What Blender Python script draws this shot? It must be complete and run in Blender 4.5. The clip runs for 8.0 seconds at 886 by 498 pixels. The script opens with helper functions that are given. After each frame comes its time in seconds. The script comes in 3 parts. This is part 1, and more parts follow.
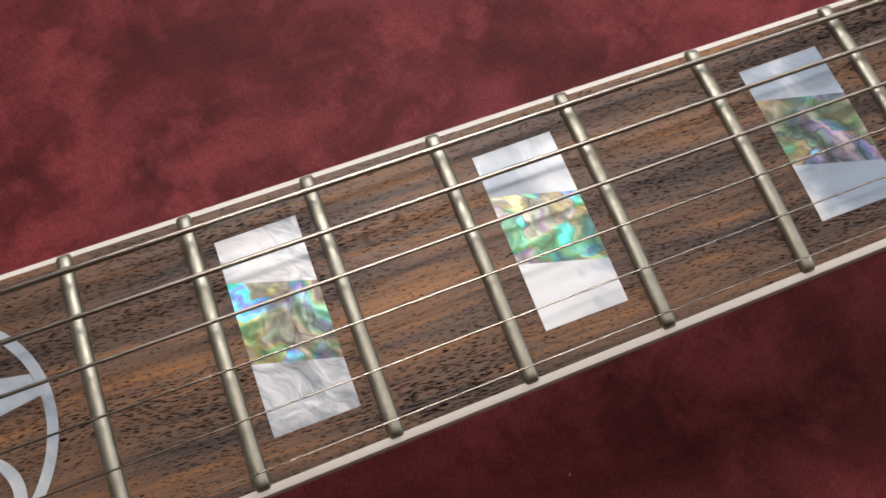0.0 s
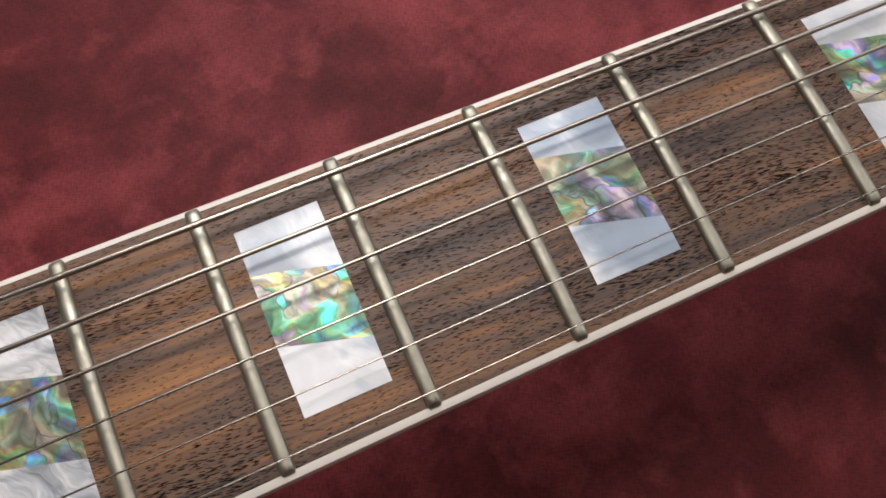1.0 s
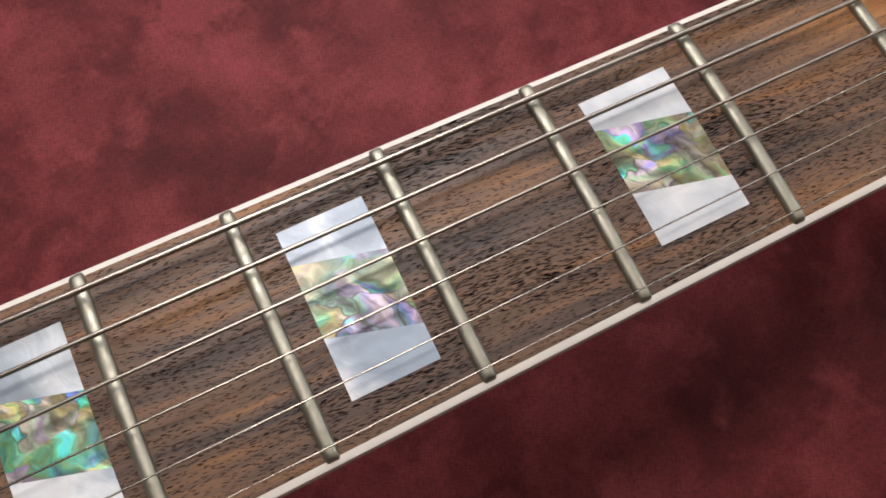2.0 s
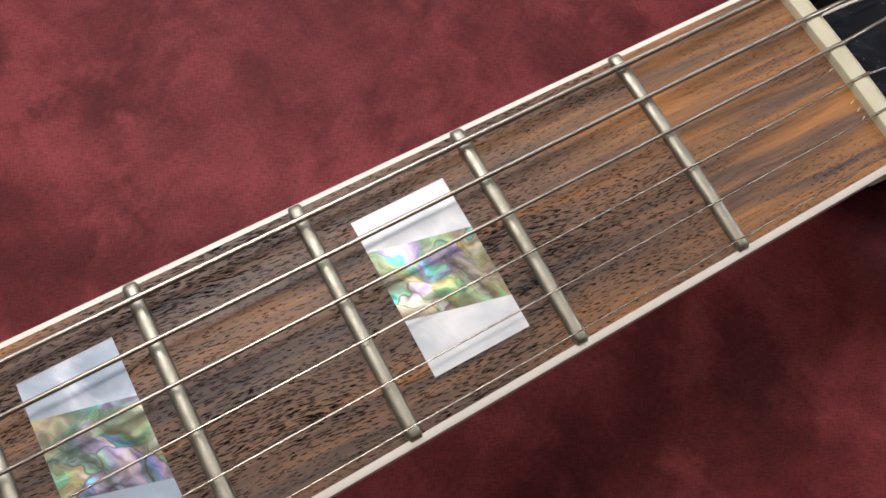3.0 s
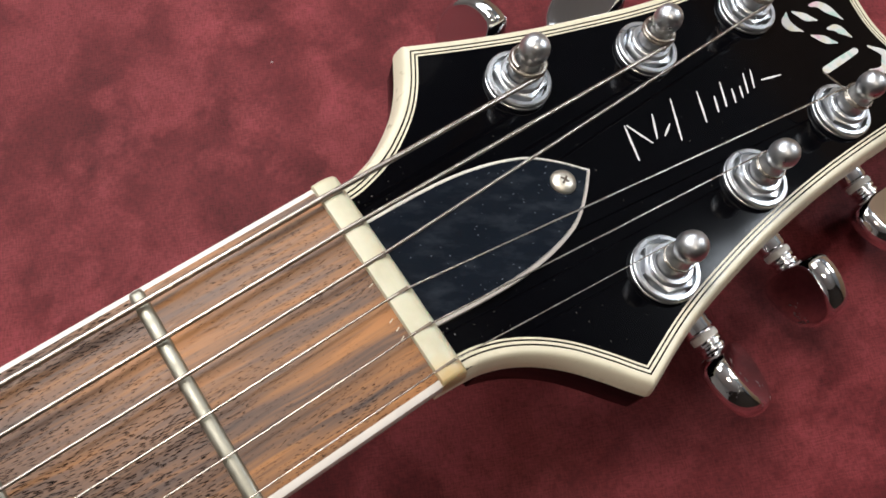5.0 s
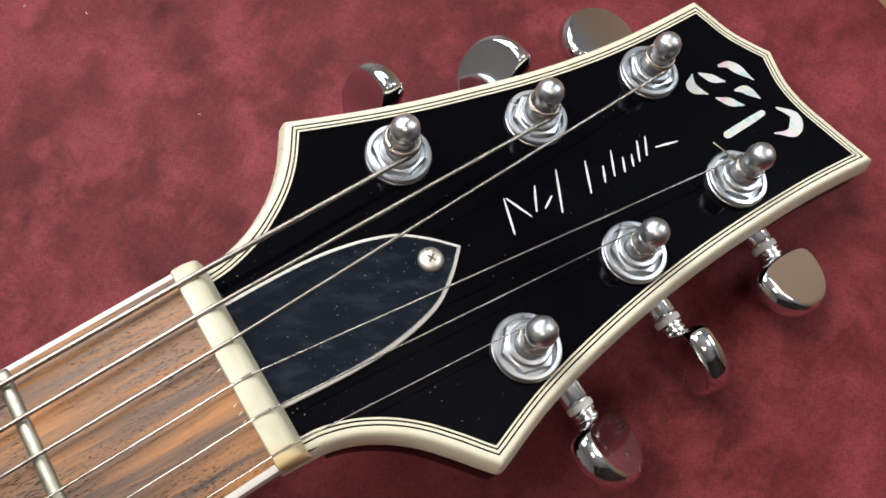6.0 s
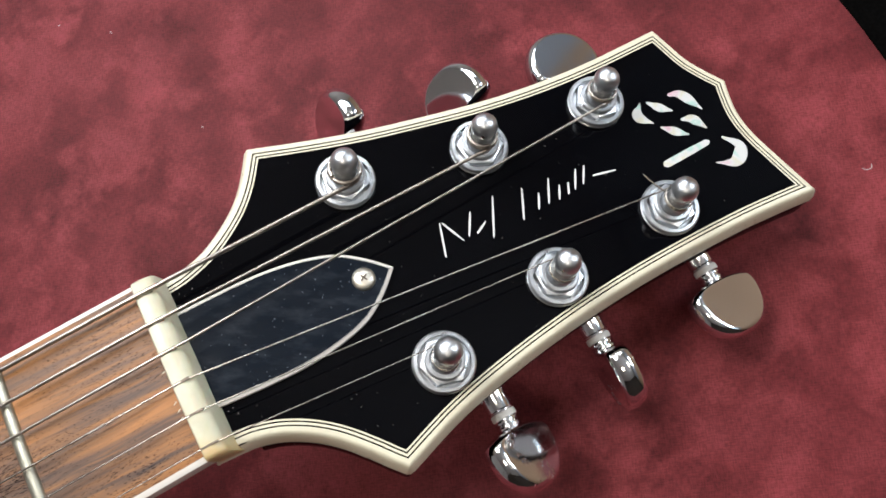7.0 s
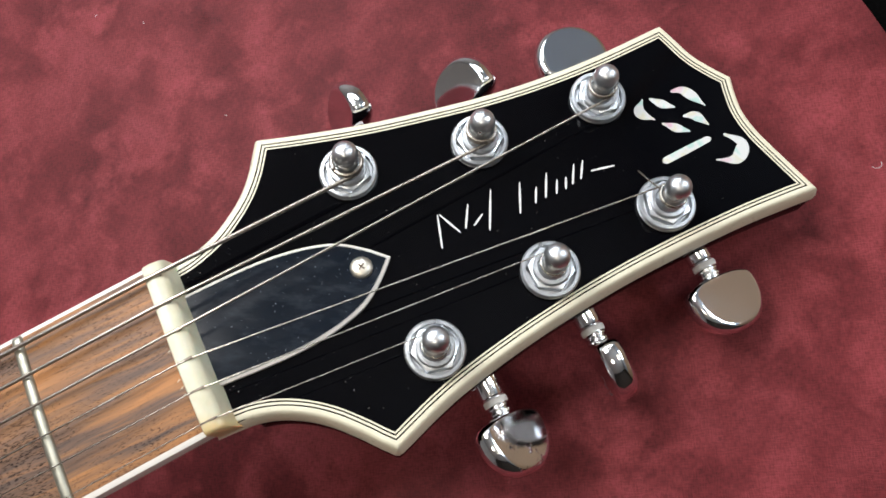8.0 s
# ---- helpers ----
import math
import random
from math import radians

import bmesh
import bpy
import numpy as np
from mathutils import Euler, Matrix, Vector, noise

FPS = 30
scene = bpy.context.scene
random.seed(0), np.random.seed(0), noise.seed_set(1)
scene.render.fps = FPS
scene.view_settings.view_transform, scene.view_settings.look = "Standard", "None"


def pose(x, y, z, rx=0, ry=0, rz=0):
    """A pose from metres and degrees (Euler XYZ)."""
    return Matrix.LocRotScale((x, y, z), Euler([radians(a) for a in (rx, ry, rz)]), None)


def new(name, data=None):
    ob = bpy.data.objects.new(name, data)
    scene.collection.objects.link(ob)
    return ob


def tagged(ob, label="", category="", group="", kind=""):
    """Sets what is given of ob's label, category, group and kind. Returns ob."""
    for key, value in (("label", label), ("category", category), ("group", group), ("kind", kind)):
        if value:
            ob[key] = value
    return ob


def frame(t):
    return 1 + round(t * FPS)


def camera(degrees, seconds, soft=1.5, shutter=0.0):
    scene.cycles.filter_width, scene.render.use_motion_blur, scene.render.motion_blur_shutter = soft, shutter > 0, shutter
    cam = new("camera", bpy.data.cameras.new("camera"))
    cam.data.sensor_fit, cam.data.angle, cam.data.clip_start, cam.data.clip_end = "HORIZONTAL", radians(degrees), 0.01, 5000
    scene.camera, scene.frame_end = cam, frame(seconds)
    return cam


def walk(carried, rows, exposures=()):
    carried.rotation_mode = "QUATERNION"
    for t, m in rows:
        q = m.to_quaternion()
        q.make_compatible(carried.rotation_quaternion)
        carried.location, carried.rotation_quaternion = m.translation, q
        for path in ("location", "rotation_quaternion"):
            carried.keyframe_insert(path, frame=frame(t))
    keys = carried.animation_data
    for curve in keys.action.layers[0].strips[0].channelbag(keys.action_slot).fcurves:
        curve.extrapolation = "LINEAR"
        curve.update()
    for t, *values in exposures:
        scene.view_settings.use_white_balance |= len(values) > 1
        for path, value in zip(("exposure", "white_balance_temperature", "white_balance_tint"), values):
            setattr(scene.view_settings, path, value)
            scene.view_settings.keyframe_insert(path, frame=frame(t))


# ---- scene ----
from mathutils import geometry

# A guitar lying on its back on a dark red cloth; the camera slides along the neck to the headstock.
# World: x along the neck towards the headstock, the nut at 0; the cloth lies at z = 0.
cam = camera(56.75, 8.0, soft=1.7)
PATH = [
    (0, pose(-0.2310, -0.0388, 0.1962, 18.66, -0.17, -20.80)),
    (0.5, pose(-0.2098, -0.0390, 0.1937, 18.11, -0.60, -22.29)),
    (1, pose(-0.1918, -0.0373, 0.1948, 17.88, -1.04, -23.86)),
    (1.5, pose(-0.1690, -0.0364, 0.1960, 17.62, -1.39, -25.12)),
    (1.7, pose(-0.1603, -0.0353, 0.1963, 17.34, -1.28, -25.51)),
    (2.8, pose(-0.1157, -0.0324, 0.1958, 17.47, -2.47, -28.36)),
    (3, pose(-0.1065, -0.0300, 0.1955, 17.50, -2.52, -28.98)),
    (3.5, pose(-0.0805, -0.0266, 0.1949, 17.24, -2.55, -30.31)),
    (4, pose(-0.0592, -0.0279, 0.1970, 17.39, -2.42, -31.79)),
    (4.5, pose(-0.0390, -0.0322, 0.2000, 17.69, -2.50, -33.25)),
    (5, pose(-0.0150, -0.0356, 0.2014, 17.82, -1.85, -33.83)),
    (5.2, pose(-0.0067, -0.0357, 0.2032, 17.67, -1.92, -33.88)),
    (6.3, pose(0.0386, -0.0441, 0.2217, 15.46, 3.27, -30.83)),
    (6.5, pose(0.0469, -0.0462, 0.2283, 14.92, 4.44, -30.11)),
    (7, pose(0.0633, -0.0540, 0.2307, 14.09, 7.48, -28.40)),
    (7.5, pose(0.0723, -0.0575, 0.2343, 13.33, 9.76, -27.27)),
    (8, pose(0.0779, -0.0599, 0.2356, 12.93, 11.04, -26.19)),
]
walk(cam, PATH, [(0.0, -0.08, 6640, 17), (1.5, -0.02, 6640, 17), (3.0, 0.08, 6620, 17), (4.5, 0.32, 6540, 15), (5.2, 0.44, 6450, 13), (6.5, 0.60, 6230, 12), (8.0, 0.66, 6160, 11)])

# ---- world and light ----
world = bpy.data.worlds.new("world")
scene.world = world
world.use_nodes = True
world.node_tree.nodes["Background"].inputs[0].default_value = (0.75, 0.8, 0.9, 1)
world.node_tree.nodes["Background"].inputs[1].default_value = 0.01


def area_lamp(name, m, sx, sy, watts, colour):
    d = bpy.data.lights.new(name, "AREA")
    d.shape, d.size, d.size_y, d.energy, d.color = "RECTANGLE", sx, sy, watts, colour
    ob = new(name, d)
    ob.matrix_world = m
    return ob


# two warm ceiling lights, out of view, and two added white pendants over the table: x, y, z, length along x, along y,
# watts; and a small window
# second ceiling light: added only to brighten the east wall for the buttons' reflections
UNSEEN_LAMPS = ((-0.14, -0.42, 1.60, 0.30, 0.20, 2.6), (1.10, -0.35, 1.60, 0.30, 0.30, 1.7))
# second pendant: a fill added to brighten the cloth's +y side
ADDED_PENDANTS = ((-0.12, 0.38, 0.80, 0.36, 0.32, 4.7), (0.10, 0.54, 0.56, 1.0, 0.26, 4.8))
WINDOW_Y, WINDOW_Z, WINDOW_W, WINDOW_H = -0.20, 0.98, 0.50, 0.28
for lx, ly, lz, sx, sy, watts in UNSEEN_LAMPS:
    area_lamp("unseen_ceiling_lamp", pose(lx, ly, lz), sx, sy, watts, (1.0, 0.87, 0.68))
for (lx, ly, lz, sx, sy, watts), colour in zip(ADDED_PENDANTS, ((1.0, 0.965, 0.92), (0.91, 0.965, 1.0))):
    area_lamp("added_pendant_lamp", pose(lx, ly, lz), sx, sy, watts, colour)
# added fill above the broader pendant: brightens the ceiling that the chrome reflects
area_lamp("ceiling_fill", pose(lx, ly, lz + 0.066, 180, 0, 0), 0.9, 0.22, 1.0, (1.0, 0.98, 0.96))
area_lamp("window_daylight", pose(1.495, WINDOW_Y, WINDOW_Z, 0, 90, 0), WINDOW_H, WINDOW_W, 9, (0.84, 0.93, 1.0))


# ---- materials ----
class Mat:
    """A node material: shorthand for the nodes that the surfaces share."""

    def __init__(self, name):
        self.m = bpy.data.materials.new(name)
        self.m.use_nodes = True
        self.n, self.l = self.m.node_tree.nodes, self.m.node_tree.links
        self.b = self.n["Principled BSDF"]
        self.at = self.n.new("ShaderNodeTexCoord").outputs["Object"]

    def put(self, where, value):
        if hasattr(value, "is_linked"):
            self.l.new(value, where)
        else:
            where.default_value = value

    def set(self, **values):
        for key, value in values.items():
            self.put(self.b.inputs[key.replace("_", " ")], value)
        return self

    def scaled(self, x, y, z, turn=0.0, source=None):
        source = source or self.at
        for key, value in (("Rotation", (0, 0, turn)), ("Scale", (x, y, z))):
            k = self.n.new("ShaderNodeMapping")
            k.inputs[key].default_value = value
            self.put(k.inputs["Vector"], source)
            source = k.outputs[0]
        return source

    def noise(self, scale, detail=3.0, rough=0.5, at=None, distort=0.0, colour=False):
        k = self.n.new("ShaderNodeTexNoise")
        k.inputs["Scale"].default_value, k.inputs["Detail"].default_value = scale, detail
        k.inputs["Roughness"].default_value, k.inputs["Distortion"].default_value = rough, distort
        self.put(k.inputs["Vector"], at or self.at)
        return k.outputs[1 if colour else 0]

    def cells(self, scale, at=None, feature="F1", random=1.0):
        k = self.n.new("ShaderNodeTexVoronoi")
        k.feature = feature
        k.inputs["Scale"].default_value, k.inputs["Randomness"].default_value = scale, random
        self.put(k.inputs["Vector"], at or self.at)
        return k

    def ramp(self, value, *stops):
        k = self.n.new("ShaderNodeValToRGB")
        e = k.color_ramp.elements
        while len(e) < len(stops):
            e.new(0.5)
        for el, (place, c) in zip(e, stops):
            el.position, el.color = place, ((c, c, c, 1) if isinstance(c, (int, float)) else (*c, 1))
        self.put(k.inputs[0], value)
        return k.outputs[0]

    def mix(self, fac, a, b, how="MIX"):
        k = self.n.new("ShaderNodeMix")
        k.data_type, k.blend_type = "RGBA", how
        for i, v in ((0, fac), (6, a), (7, b)):
            self.put(k.inputs[i], (*v, 1) if isinstance(v, tuple) and len(v) == 3 else v)
        return k.outputs[2]

    def math(self, how, a, b=0.0):
        k = self.n.new("ShaderNodeMath")
        k.operation = how
        self.put(k.inputs[0], a)
        self.put(k.inputs[1], b)
        return k.outputs[0]

    def bump(self, height, distance, strength=1.0):
        k = self.n.new("ShaderNodeBump")
        k.inputs["Strength"].default_value, k.inputs["Distance"].default_value = strength, distance
        self.put(k.inputs["Height"], height)
        self.put(self.b.inputs["Normal"], k.outputs[0])
        return self


def plain(name, colour, rough, metal=0.0, vary=0.12, scale=60.0, bump=0.0):
    """A near-uniform surface with faint mottling and uneven gloss."""
    k = Mat(name)
    spots = k.noise(scale, 4)
    dark, light = (tuple(c * (1 + f) for c in colour) for f in (-vary, vary))
    k.set(Base_Color=k.ramp(spots, (0.3, dark), (0.7, light)), Metallic=metal,
          Roughness=k.ramp(k.noise(scale * 5, 3), (0.3, rough * 0.8), (0.7, rough * 1.25)))
    if bump:
        k.bump(k.noise(scale * 12, 3), bump)
    return k.m


def make_cloth():
    k = Mat("red_cloth")
    at = k.mix(0.018, k.at, k.noise(34, 3, 0.55, colour=True), "ADD")
    clouds = k.noise(46, 5, 0.52, at)
    broad = k.noise(10, 3, 0.5)
    tone = k.math("ADD", k.math("MULTIPLY", clouds, 0.80), k.math("MULTIPLY", broad, 0.20))
    base = k.ramp(tone, (0.34, (0.150, 0.0165, 0.0195)), (0.46, (0.225, 0.0285, 0.0335)), (0.55, (0.300, 0.0440, 0.0510)), (0.66, (0.385, 0.064, 0.074)))
    # soft pink blotches where the dye took less
    blots = k.ramp(k.math("MULTIPLY", k.noise(64, 4, 0.55, at), k.math("ADD", k.noise(16, 2), 0.5)), (0.50, 0.0), (0.70, 0.75))
    base = k.mix(blots, base, (0.50, 0.088, 0.100))
    threads = k.mix(0.5, k.noise(1.0, 1, 0.5, k.scaled(500, 2700, 1, 0.4)), k.noise(1.0, 1, 0.5, k.scaled(2700, 500, 1, 0.4)))
    base = k.mix(0.62, base, k.ramp(threads, (0.34, 0.35), (0.62, 1.05)), "MULTIPLY")
    k.set(Base_Color=base, Roughness=0.6, Specular_IOR_Level=0.28, Sheen_Weight=0.05, Sheen_Roughness=0.5)
    k.bump(threads, 0.00012, 0.7)
    return k.m


def make_rosewood():
    k = Mat("rosewood")
    place = k.n.new("ShaderNodeSeparateXYZ")
    k.put(place.inputs[0], k.at)
    # the wood by the nut is straighter, redder and closed
    by_nut = k.math("GREATER_THAN", place.outputs[0], -0.0353)
    bent = k.mix(0.004, k.at, k.noise(28, 2, 0.5, colour=True), "ADD")
    bands = k.noise(1.0, 3, 0.6, k.scaled(11, 190, 1, 0.05, bent), distort=0.6)
    wide = k.noise(1.0, 2, 0.5, k.scaled(22, 70, 1, 0.08, bent))
    fine = k.noise(1.0, 4, 0.6, k.scaled(40, 1000, 1, 0.03, bent))
    tone = k.math("ADD", k.math("MULTIPLY", bands, 0.46), k.math("ADD", k.math("MULTIPLY", fine, 0.30), k.math("MULTIPLY", wide, 0.24)))
    tone = k.math("ADD", tone, k.math("MULTIPLY", by_nut, k.math("ADD", k.math("MULTIPLY", k.math("SUBTRACT", bands, 0.5), 0.38), 0.035)))
    along = k.math("MULTIPLY", k.math("ADD", place.outputs[0], 0.3), 1 / 0.3)
    tone = k.math("ADD", tone, k.math("SUBTRACT", k.ramp(along, (0.1, 0.488), (0.40, 0.483), (0.66, 0.46), (0.74, 0.48), (0.86, 0.535), (1.0, 0.52)), 0.5))
    base = k.ramp(tone, (0.36, (0.036, 0.028, 0.026)), (0.435, (0.092, 0.058, 0.043)), (0.505, (0.148, 0.083, 0.051)), (0.575, (0.240, 0.116, 0.050)), (0.67, (0.40, 0.172, 0.055)))
    # open pores: short dark dashes along the grain, thick in some bands and rare in others
    dash = k.cells(1.0, k.scaled(600, 5400, 1, 0.12, bent)).outputs["Distance"]
    reach = k.math("SUBTRACT", k.ramp(wide, (0.32, 0.45), (0.62, 0.24)), k.math("MULTIPLY", by_nut, 0.12))
    reach = k.math("ADD", reach, k.ramp(along, (0.38, 0.0), (0.52, 0.04), (0.74, 0.05), (0.84, 0.0)))
    pores = k.ramp(k.math("SUBTRACT", reach, dash), (0.0, 0.0), (0.05, 1.0))
    lines = k.ramp(k.noise(1.0, 3, 0.65, k.scaled(90, 2600, 1, 0.05, bent)), (0.58, 0.0), (0.70, 0.5))
    dark = k.math("MAXIMUM", pores, lines)
    base = k.mix(dark, base, (0.005, 0.0045, 0.005))
    gloss = k.math("MULTIPLY", k.math("SUBTRACT", 1.0, dark), 0.38)
    k.set(Base_Color=base, Roughness=k.ramp(fine, (0.3, 0.40), (0.7, 0.56)), Specular_IOR_Level=gloss)
    k.bump(k.math("SUBTRACT", k.math("MULTIPLY", fine, 0.3), pores), 0.00012, 0.7)
    return k.m


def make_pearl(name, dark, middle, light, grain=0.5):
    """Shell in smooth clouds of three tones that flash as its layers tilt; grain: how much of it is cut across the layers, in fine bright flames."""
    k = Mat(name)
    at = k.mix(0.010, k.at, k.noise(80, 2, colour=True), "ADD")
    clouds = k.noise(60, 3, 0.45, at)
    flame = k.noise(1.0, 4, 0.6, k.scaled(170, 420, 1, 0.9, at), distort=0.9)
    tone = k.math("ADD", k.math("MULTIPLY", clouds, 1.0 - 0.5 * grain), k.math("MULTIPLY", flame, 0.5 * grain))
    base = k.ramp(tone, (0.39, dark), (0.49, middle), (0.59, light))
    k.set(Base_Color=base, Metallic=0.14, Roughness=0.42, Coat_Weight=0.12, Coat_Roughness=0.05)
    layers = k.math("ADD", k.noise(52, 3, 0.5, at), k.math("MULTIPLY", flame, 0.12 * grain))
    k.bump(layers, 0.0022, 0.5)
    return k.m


def make_abalone():
    k = Mat("abalone")
    at = k.mix(0.014, k.at, k.noise(95, 3, 0.5, colour=True), "ADD")
    turned = k.scaled(1, 1.6, 1, 0.5, at)
    cell = k.cells(105, turned)
    split = k.n.new("ShaderNodeSeparateColor")
    k.put(split.inputs[0], cell.outputs["Color"])
    # within a flake the hue runs on smoothly; the next flake starts elsewhere
    run = k.noise(95, 2, 0.5, turned, distort=0.6)
    hue = k.math("FRACT", k.math("ADD", k.math("MULTIPLY", run, 1.7), k.math("MULTIPLY", split.outputs[0], 0.9)))
    base = k.ramp(hue, (0.0, (0.34, 0.30, 0.25)), (0.10, (0.54, 0.46, 0.18)), (0.22, (0.20, 0.56, 0.24)), (0.34, (0.06, 0.66, 0.48)), (0.44, (0.10, 0.57, 0.78)),
                  (0.54, (0.22, 0.28, 0.78)), (0.64, (0.46, 0.34, 0.60)), (0.76, (0.60, 0.57, 0.56)), (0.88, (0.36, 0.50, 0.34)), (1.0, (0.34, 0.30, 0.25)))
    dull = k.ramp(k.noise(75, 3, 0.5, k.scaled(1, 1.5, 1, 0.8, at)), (0.44, 1.0), (0.60, 0.0))
    base = k.mix(k.math("MULTIPLY", dull, 0.80), base, (0.190, 0.165, 0.145))
    base = k.mix(1.0, base, k.ramp(k.noise(170, 3, 0.55, k.scaled(1, 2.2, 1, 0.9, at)), (0.32, 0.42), (0.50, 0.88), (0.64, 1.65)), "MULTIPLY")
    # brown growth lines along some of the flakes' rims
    edges = k.cells(105, turned, "DISTANCE_TO_EDGE").outputs["Distance"]
    veins = k.math("MULTIPLY", k.ramp(edges, (0.0, 1.0), (0.030, 0.0)), k.ramp(k.noise(80, 1), (0.46, 0.0), (0.58, 0.8)))
    folds = k.ramp(k.math("PINGPONG", k.math("MULTIPLY", k.noise(55, 2, 0.5, at), 6.0), 0.5), (0.0, 0.6), (0.035, 0.0))
    base = k.mix(k.math("MAXIMUM", veins, k.math("MULTIPLY", folds, dull)), base, (0.060, 0.042, 0.036))
    k.set(Base_Color=base, Metallic=0.24, Roughness=0.34, Specular_IOR_Level=0.3, Coat_Weight=0.1, Coat_Roughness=0.05)
    k.bump(k.math("ADD", k.noise(95, 2, 0.5, at), k.math("MULTIPLY", split.outputs[2], 0.6)), 0.0016, 0.6)
    return k.m


def make_lacquer():
    k = Mat("black_lacquer")
    dust = k.ramp(k.cells(420).outputs["Distance"], (0.03, 1.0), (0.06, 0.0))
    dust = k.math("MULTIPLY", dust, k.ramp(k.noise(60, 2), (0.46, 0.0), (0.60, 0.5)))
    place = k.n.new("ShaderNodeSeparateXYZ")
    k.put(place.inputs[0], k.at)
    # more dust has settled beside the nut
    near = k.ramp(k.math("MULTIPLY", place.outputs[0], 10.0), (0.05, 0.9), (0.20, 0.0))
    lint = k.ramp(k.cells(900).outputs["Distance"], (0.06, 1.0), (0.14, 0.0))
    dust = k.math("MAXIMUM", dust, k.math("MULTIPLY", k.math("MULTIPLY", lint, near), k.ramp(k.noise(300, 2), (0.40, 0.0), (0.54, 1.0))))
    k.set(Base_Color=k.mix(dust, (0.0012, 0.0012, 0.0018), (0.35, 0.33, 0.3)), Specular_IOR_Level=0.13, Roughness=k.ramp(k.noise(40, 3), (0.3, 0.05), (0.75, 0.12)))
    return k.m


def make_scuffed_plate():
    k = Mat("black_plate")
    dust = k.ramp(k.cells(760).outputs["Distance"], (0.05, 1.0), (0.11, 0.0))
    dust = k.math("MULTIPLY", dust, k.ramp(k.noise(90, 2), (0.34, 0.0), (0.55, 0.9)))
    rubs = k.ramp(k.noise(1.0, 4, 0.6, k.scaled(130, 330, 1, 0.5)), (0.48, 0.0), (0.78, 0.06))
    k.set(Base_Color=k.mix(k.math("ADD", dust, rubs), (0.0055, 0.0080, 0.0125), (0.27, 0.31, 0.36)), Specular_IOR_Level=0.24, Roughness=k.ramp(k.noise(110, 4), (0.3, 0.10), (0.7, 0.22)))
    return k.m


def make_wound():
    k = Mat("wound_string")
    w = k.n.new("ShaderNodeTexWave")
    w.bands_direction = "X"
    w.inputs["Scale"].default_value = 950
    k.put(w.inputs["Vector"], k.at)
    k.set(Base_Color=k.ramp(w.outputs["Fac"], (0.0, (0.33, 0.29, 0.25)), (0.7, (0.48, 0.43, 0.375))), Metallic=1.0, Roughness=0.28)
    k.bump(w.outputs["Fac"], 0.00004, 0.16)
    return k.m


def make_bone():
    k = Mat("bone")
    place = k.n.new("ShaderNodeSeparateXYZ")
    k.put(place.inputs[0], k.at)
    base = k.ramp(k.noise(1.0, 4, 0.6, k.scaled(220, 120, 120)), (0.3, (0.50, 0.475, 0.33)), (0.7, (0.61, 0.585, 0.44)))
    # oil has stained the thin strings' end amber
    ends = k.math("ADD", k.math("MULTIPLY", place.outputs[1], -40.0), k.math("MULTIPLY", k.noise(180, 3), 0.3))
    base = k.mix(k.ramp(ends, (0.80, 0.0), (1.02, 0.75)), base, (0.60, 0.42, 0.17))
    k.set(Base_Color=base, Roughness=0.38, Subsurface_Weight=0.15, Subsurface_Scale=0.002)
    k.bump(k.noise(900, 3), 0.00004, 0.5)
    return k.m


def make_pitted_chrome():
    """Polished plating that has blistered in places."""
    k = Mat("pitted_chrome")
    where = k.ramp(k.noise(140, 3, 0.6), (0.60, 0.0), (0.68, 1.0))
    pits = k.math("MULTIPLY", where, k.ramp(k.noise(900, 3, 0.6), (0.50, 0.0), (0.58, 1.0)))
    base = k.mix(pits, (0.78, 0.78, 0.79), k.mix(k.ramp(k.noise(420, 1), (0.45, 0.0), (0.55, 1.0)), (0.10, 0.085, 0.075), (0.70, 0.62, 0.60)))
    k.set(Base_Color=base, Metallic=1.0, Roughness=k.mix(pits, (0.07, 0.07, 0.07), (0.5, 0.5, 0.5)))
    k.bump(k.math("MULTIPLY", pits, k.noise(1500, 2)), 0.00025, 0.6)
    return k.m


def make_emblem():
    """Pale shell foil with patches of pink, yellow and green."""
    k = Mat("iridescent_foil")
    hue = k.noise(160, 2, 0.5, distort=0.6)
    base = k.ramp(hue, (0.32, (0.56, 0.36, 0.41)), (0.38, (0.58, 0.56, 0.55)), (0.44, (0.56, 0.54, 0.41)), (0.49, (0.58, 0.58, 0.55)), (0.56, (0.58, 0.58, 0.56)), (0.62, (0.36, 0.53, 0.47)), (0.72, (0.58, 0.58, 0.56)))
    k.set(Base_Color=base, Metallic=0.1, Roughness=0.32)
    return k.m


def make_floor_wood():
    k = Mat("floor_wood")
    base = k.ramp(k.noise(1.0, 5, 0.6, k.scaled(30, 2, 1)), (0.3, (0.28, 0.15, 0.06)), (0.7, (0.46, 0.28, 0.12)))
    k.set(Base_Color=base, Roughness=0.45)
    return k.m


CLOTH, ROSEWOOD, ABALONE = make_cloth(), make_rosewood(), make_abalone()
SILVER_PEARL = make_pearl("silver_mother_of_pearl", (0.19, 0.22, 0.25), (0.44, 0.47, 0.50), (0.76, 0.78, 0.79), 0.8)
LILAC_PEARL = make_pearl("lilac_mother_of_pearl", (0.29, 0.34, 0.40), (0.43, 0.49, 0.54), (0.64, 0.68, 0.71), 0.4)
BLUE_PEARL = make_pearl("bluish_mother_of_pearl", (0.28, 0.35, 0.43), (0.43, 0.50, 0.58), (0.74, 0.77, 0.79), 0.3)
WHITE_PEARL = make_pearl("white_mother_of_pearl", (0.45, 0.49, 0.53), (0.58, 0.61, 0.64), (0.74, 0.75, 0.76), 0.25)
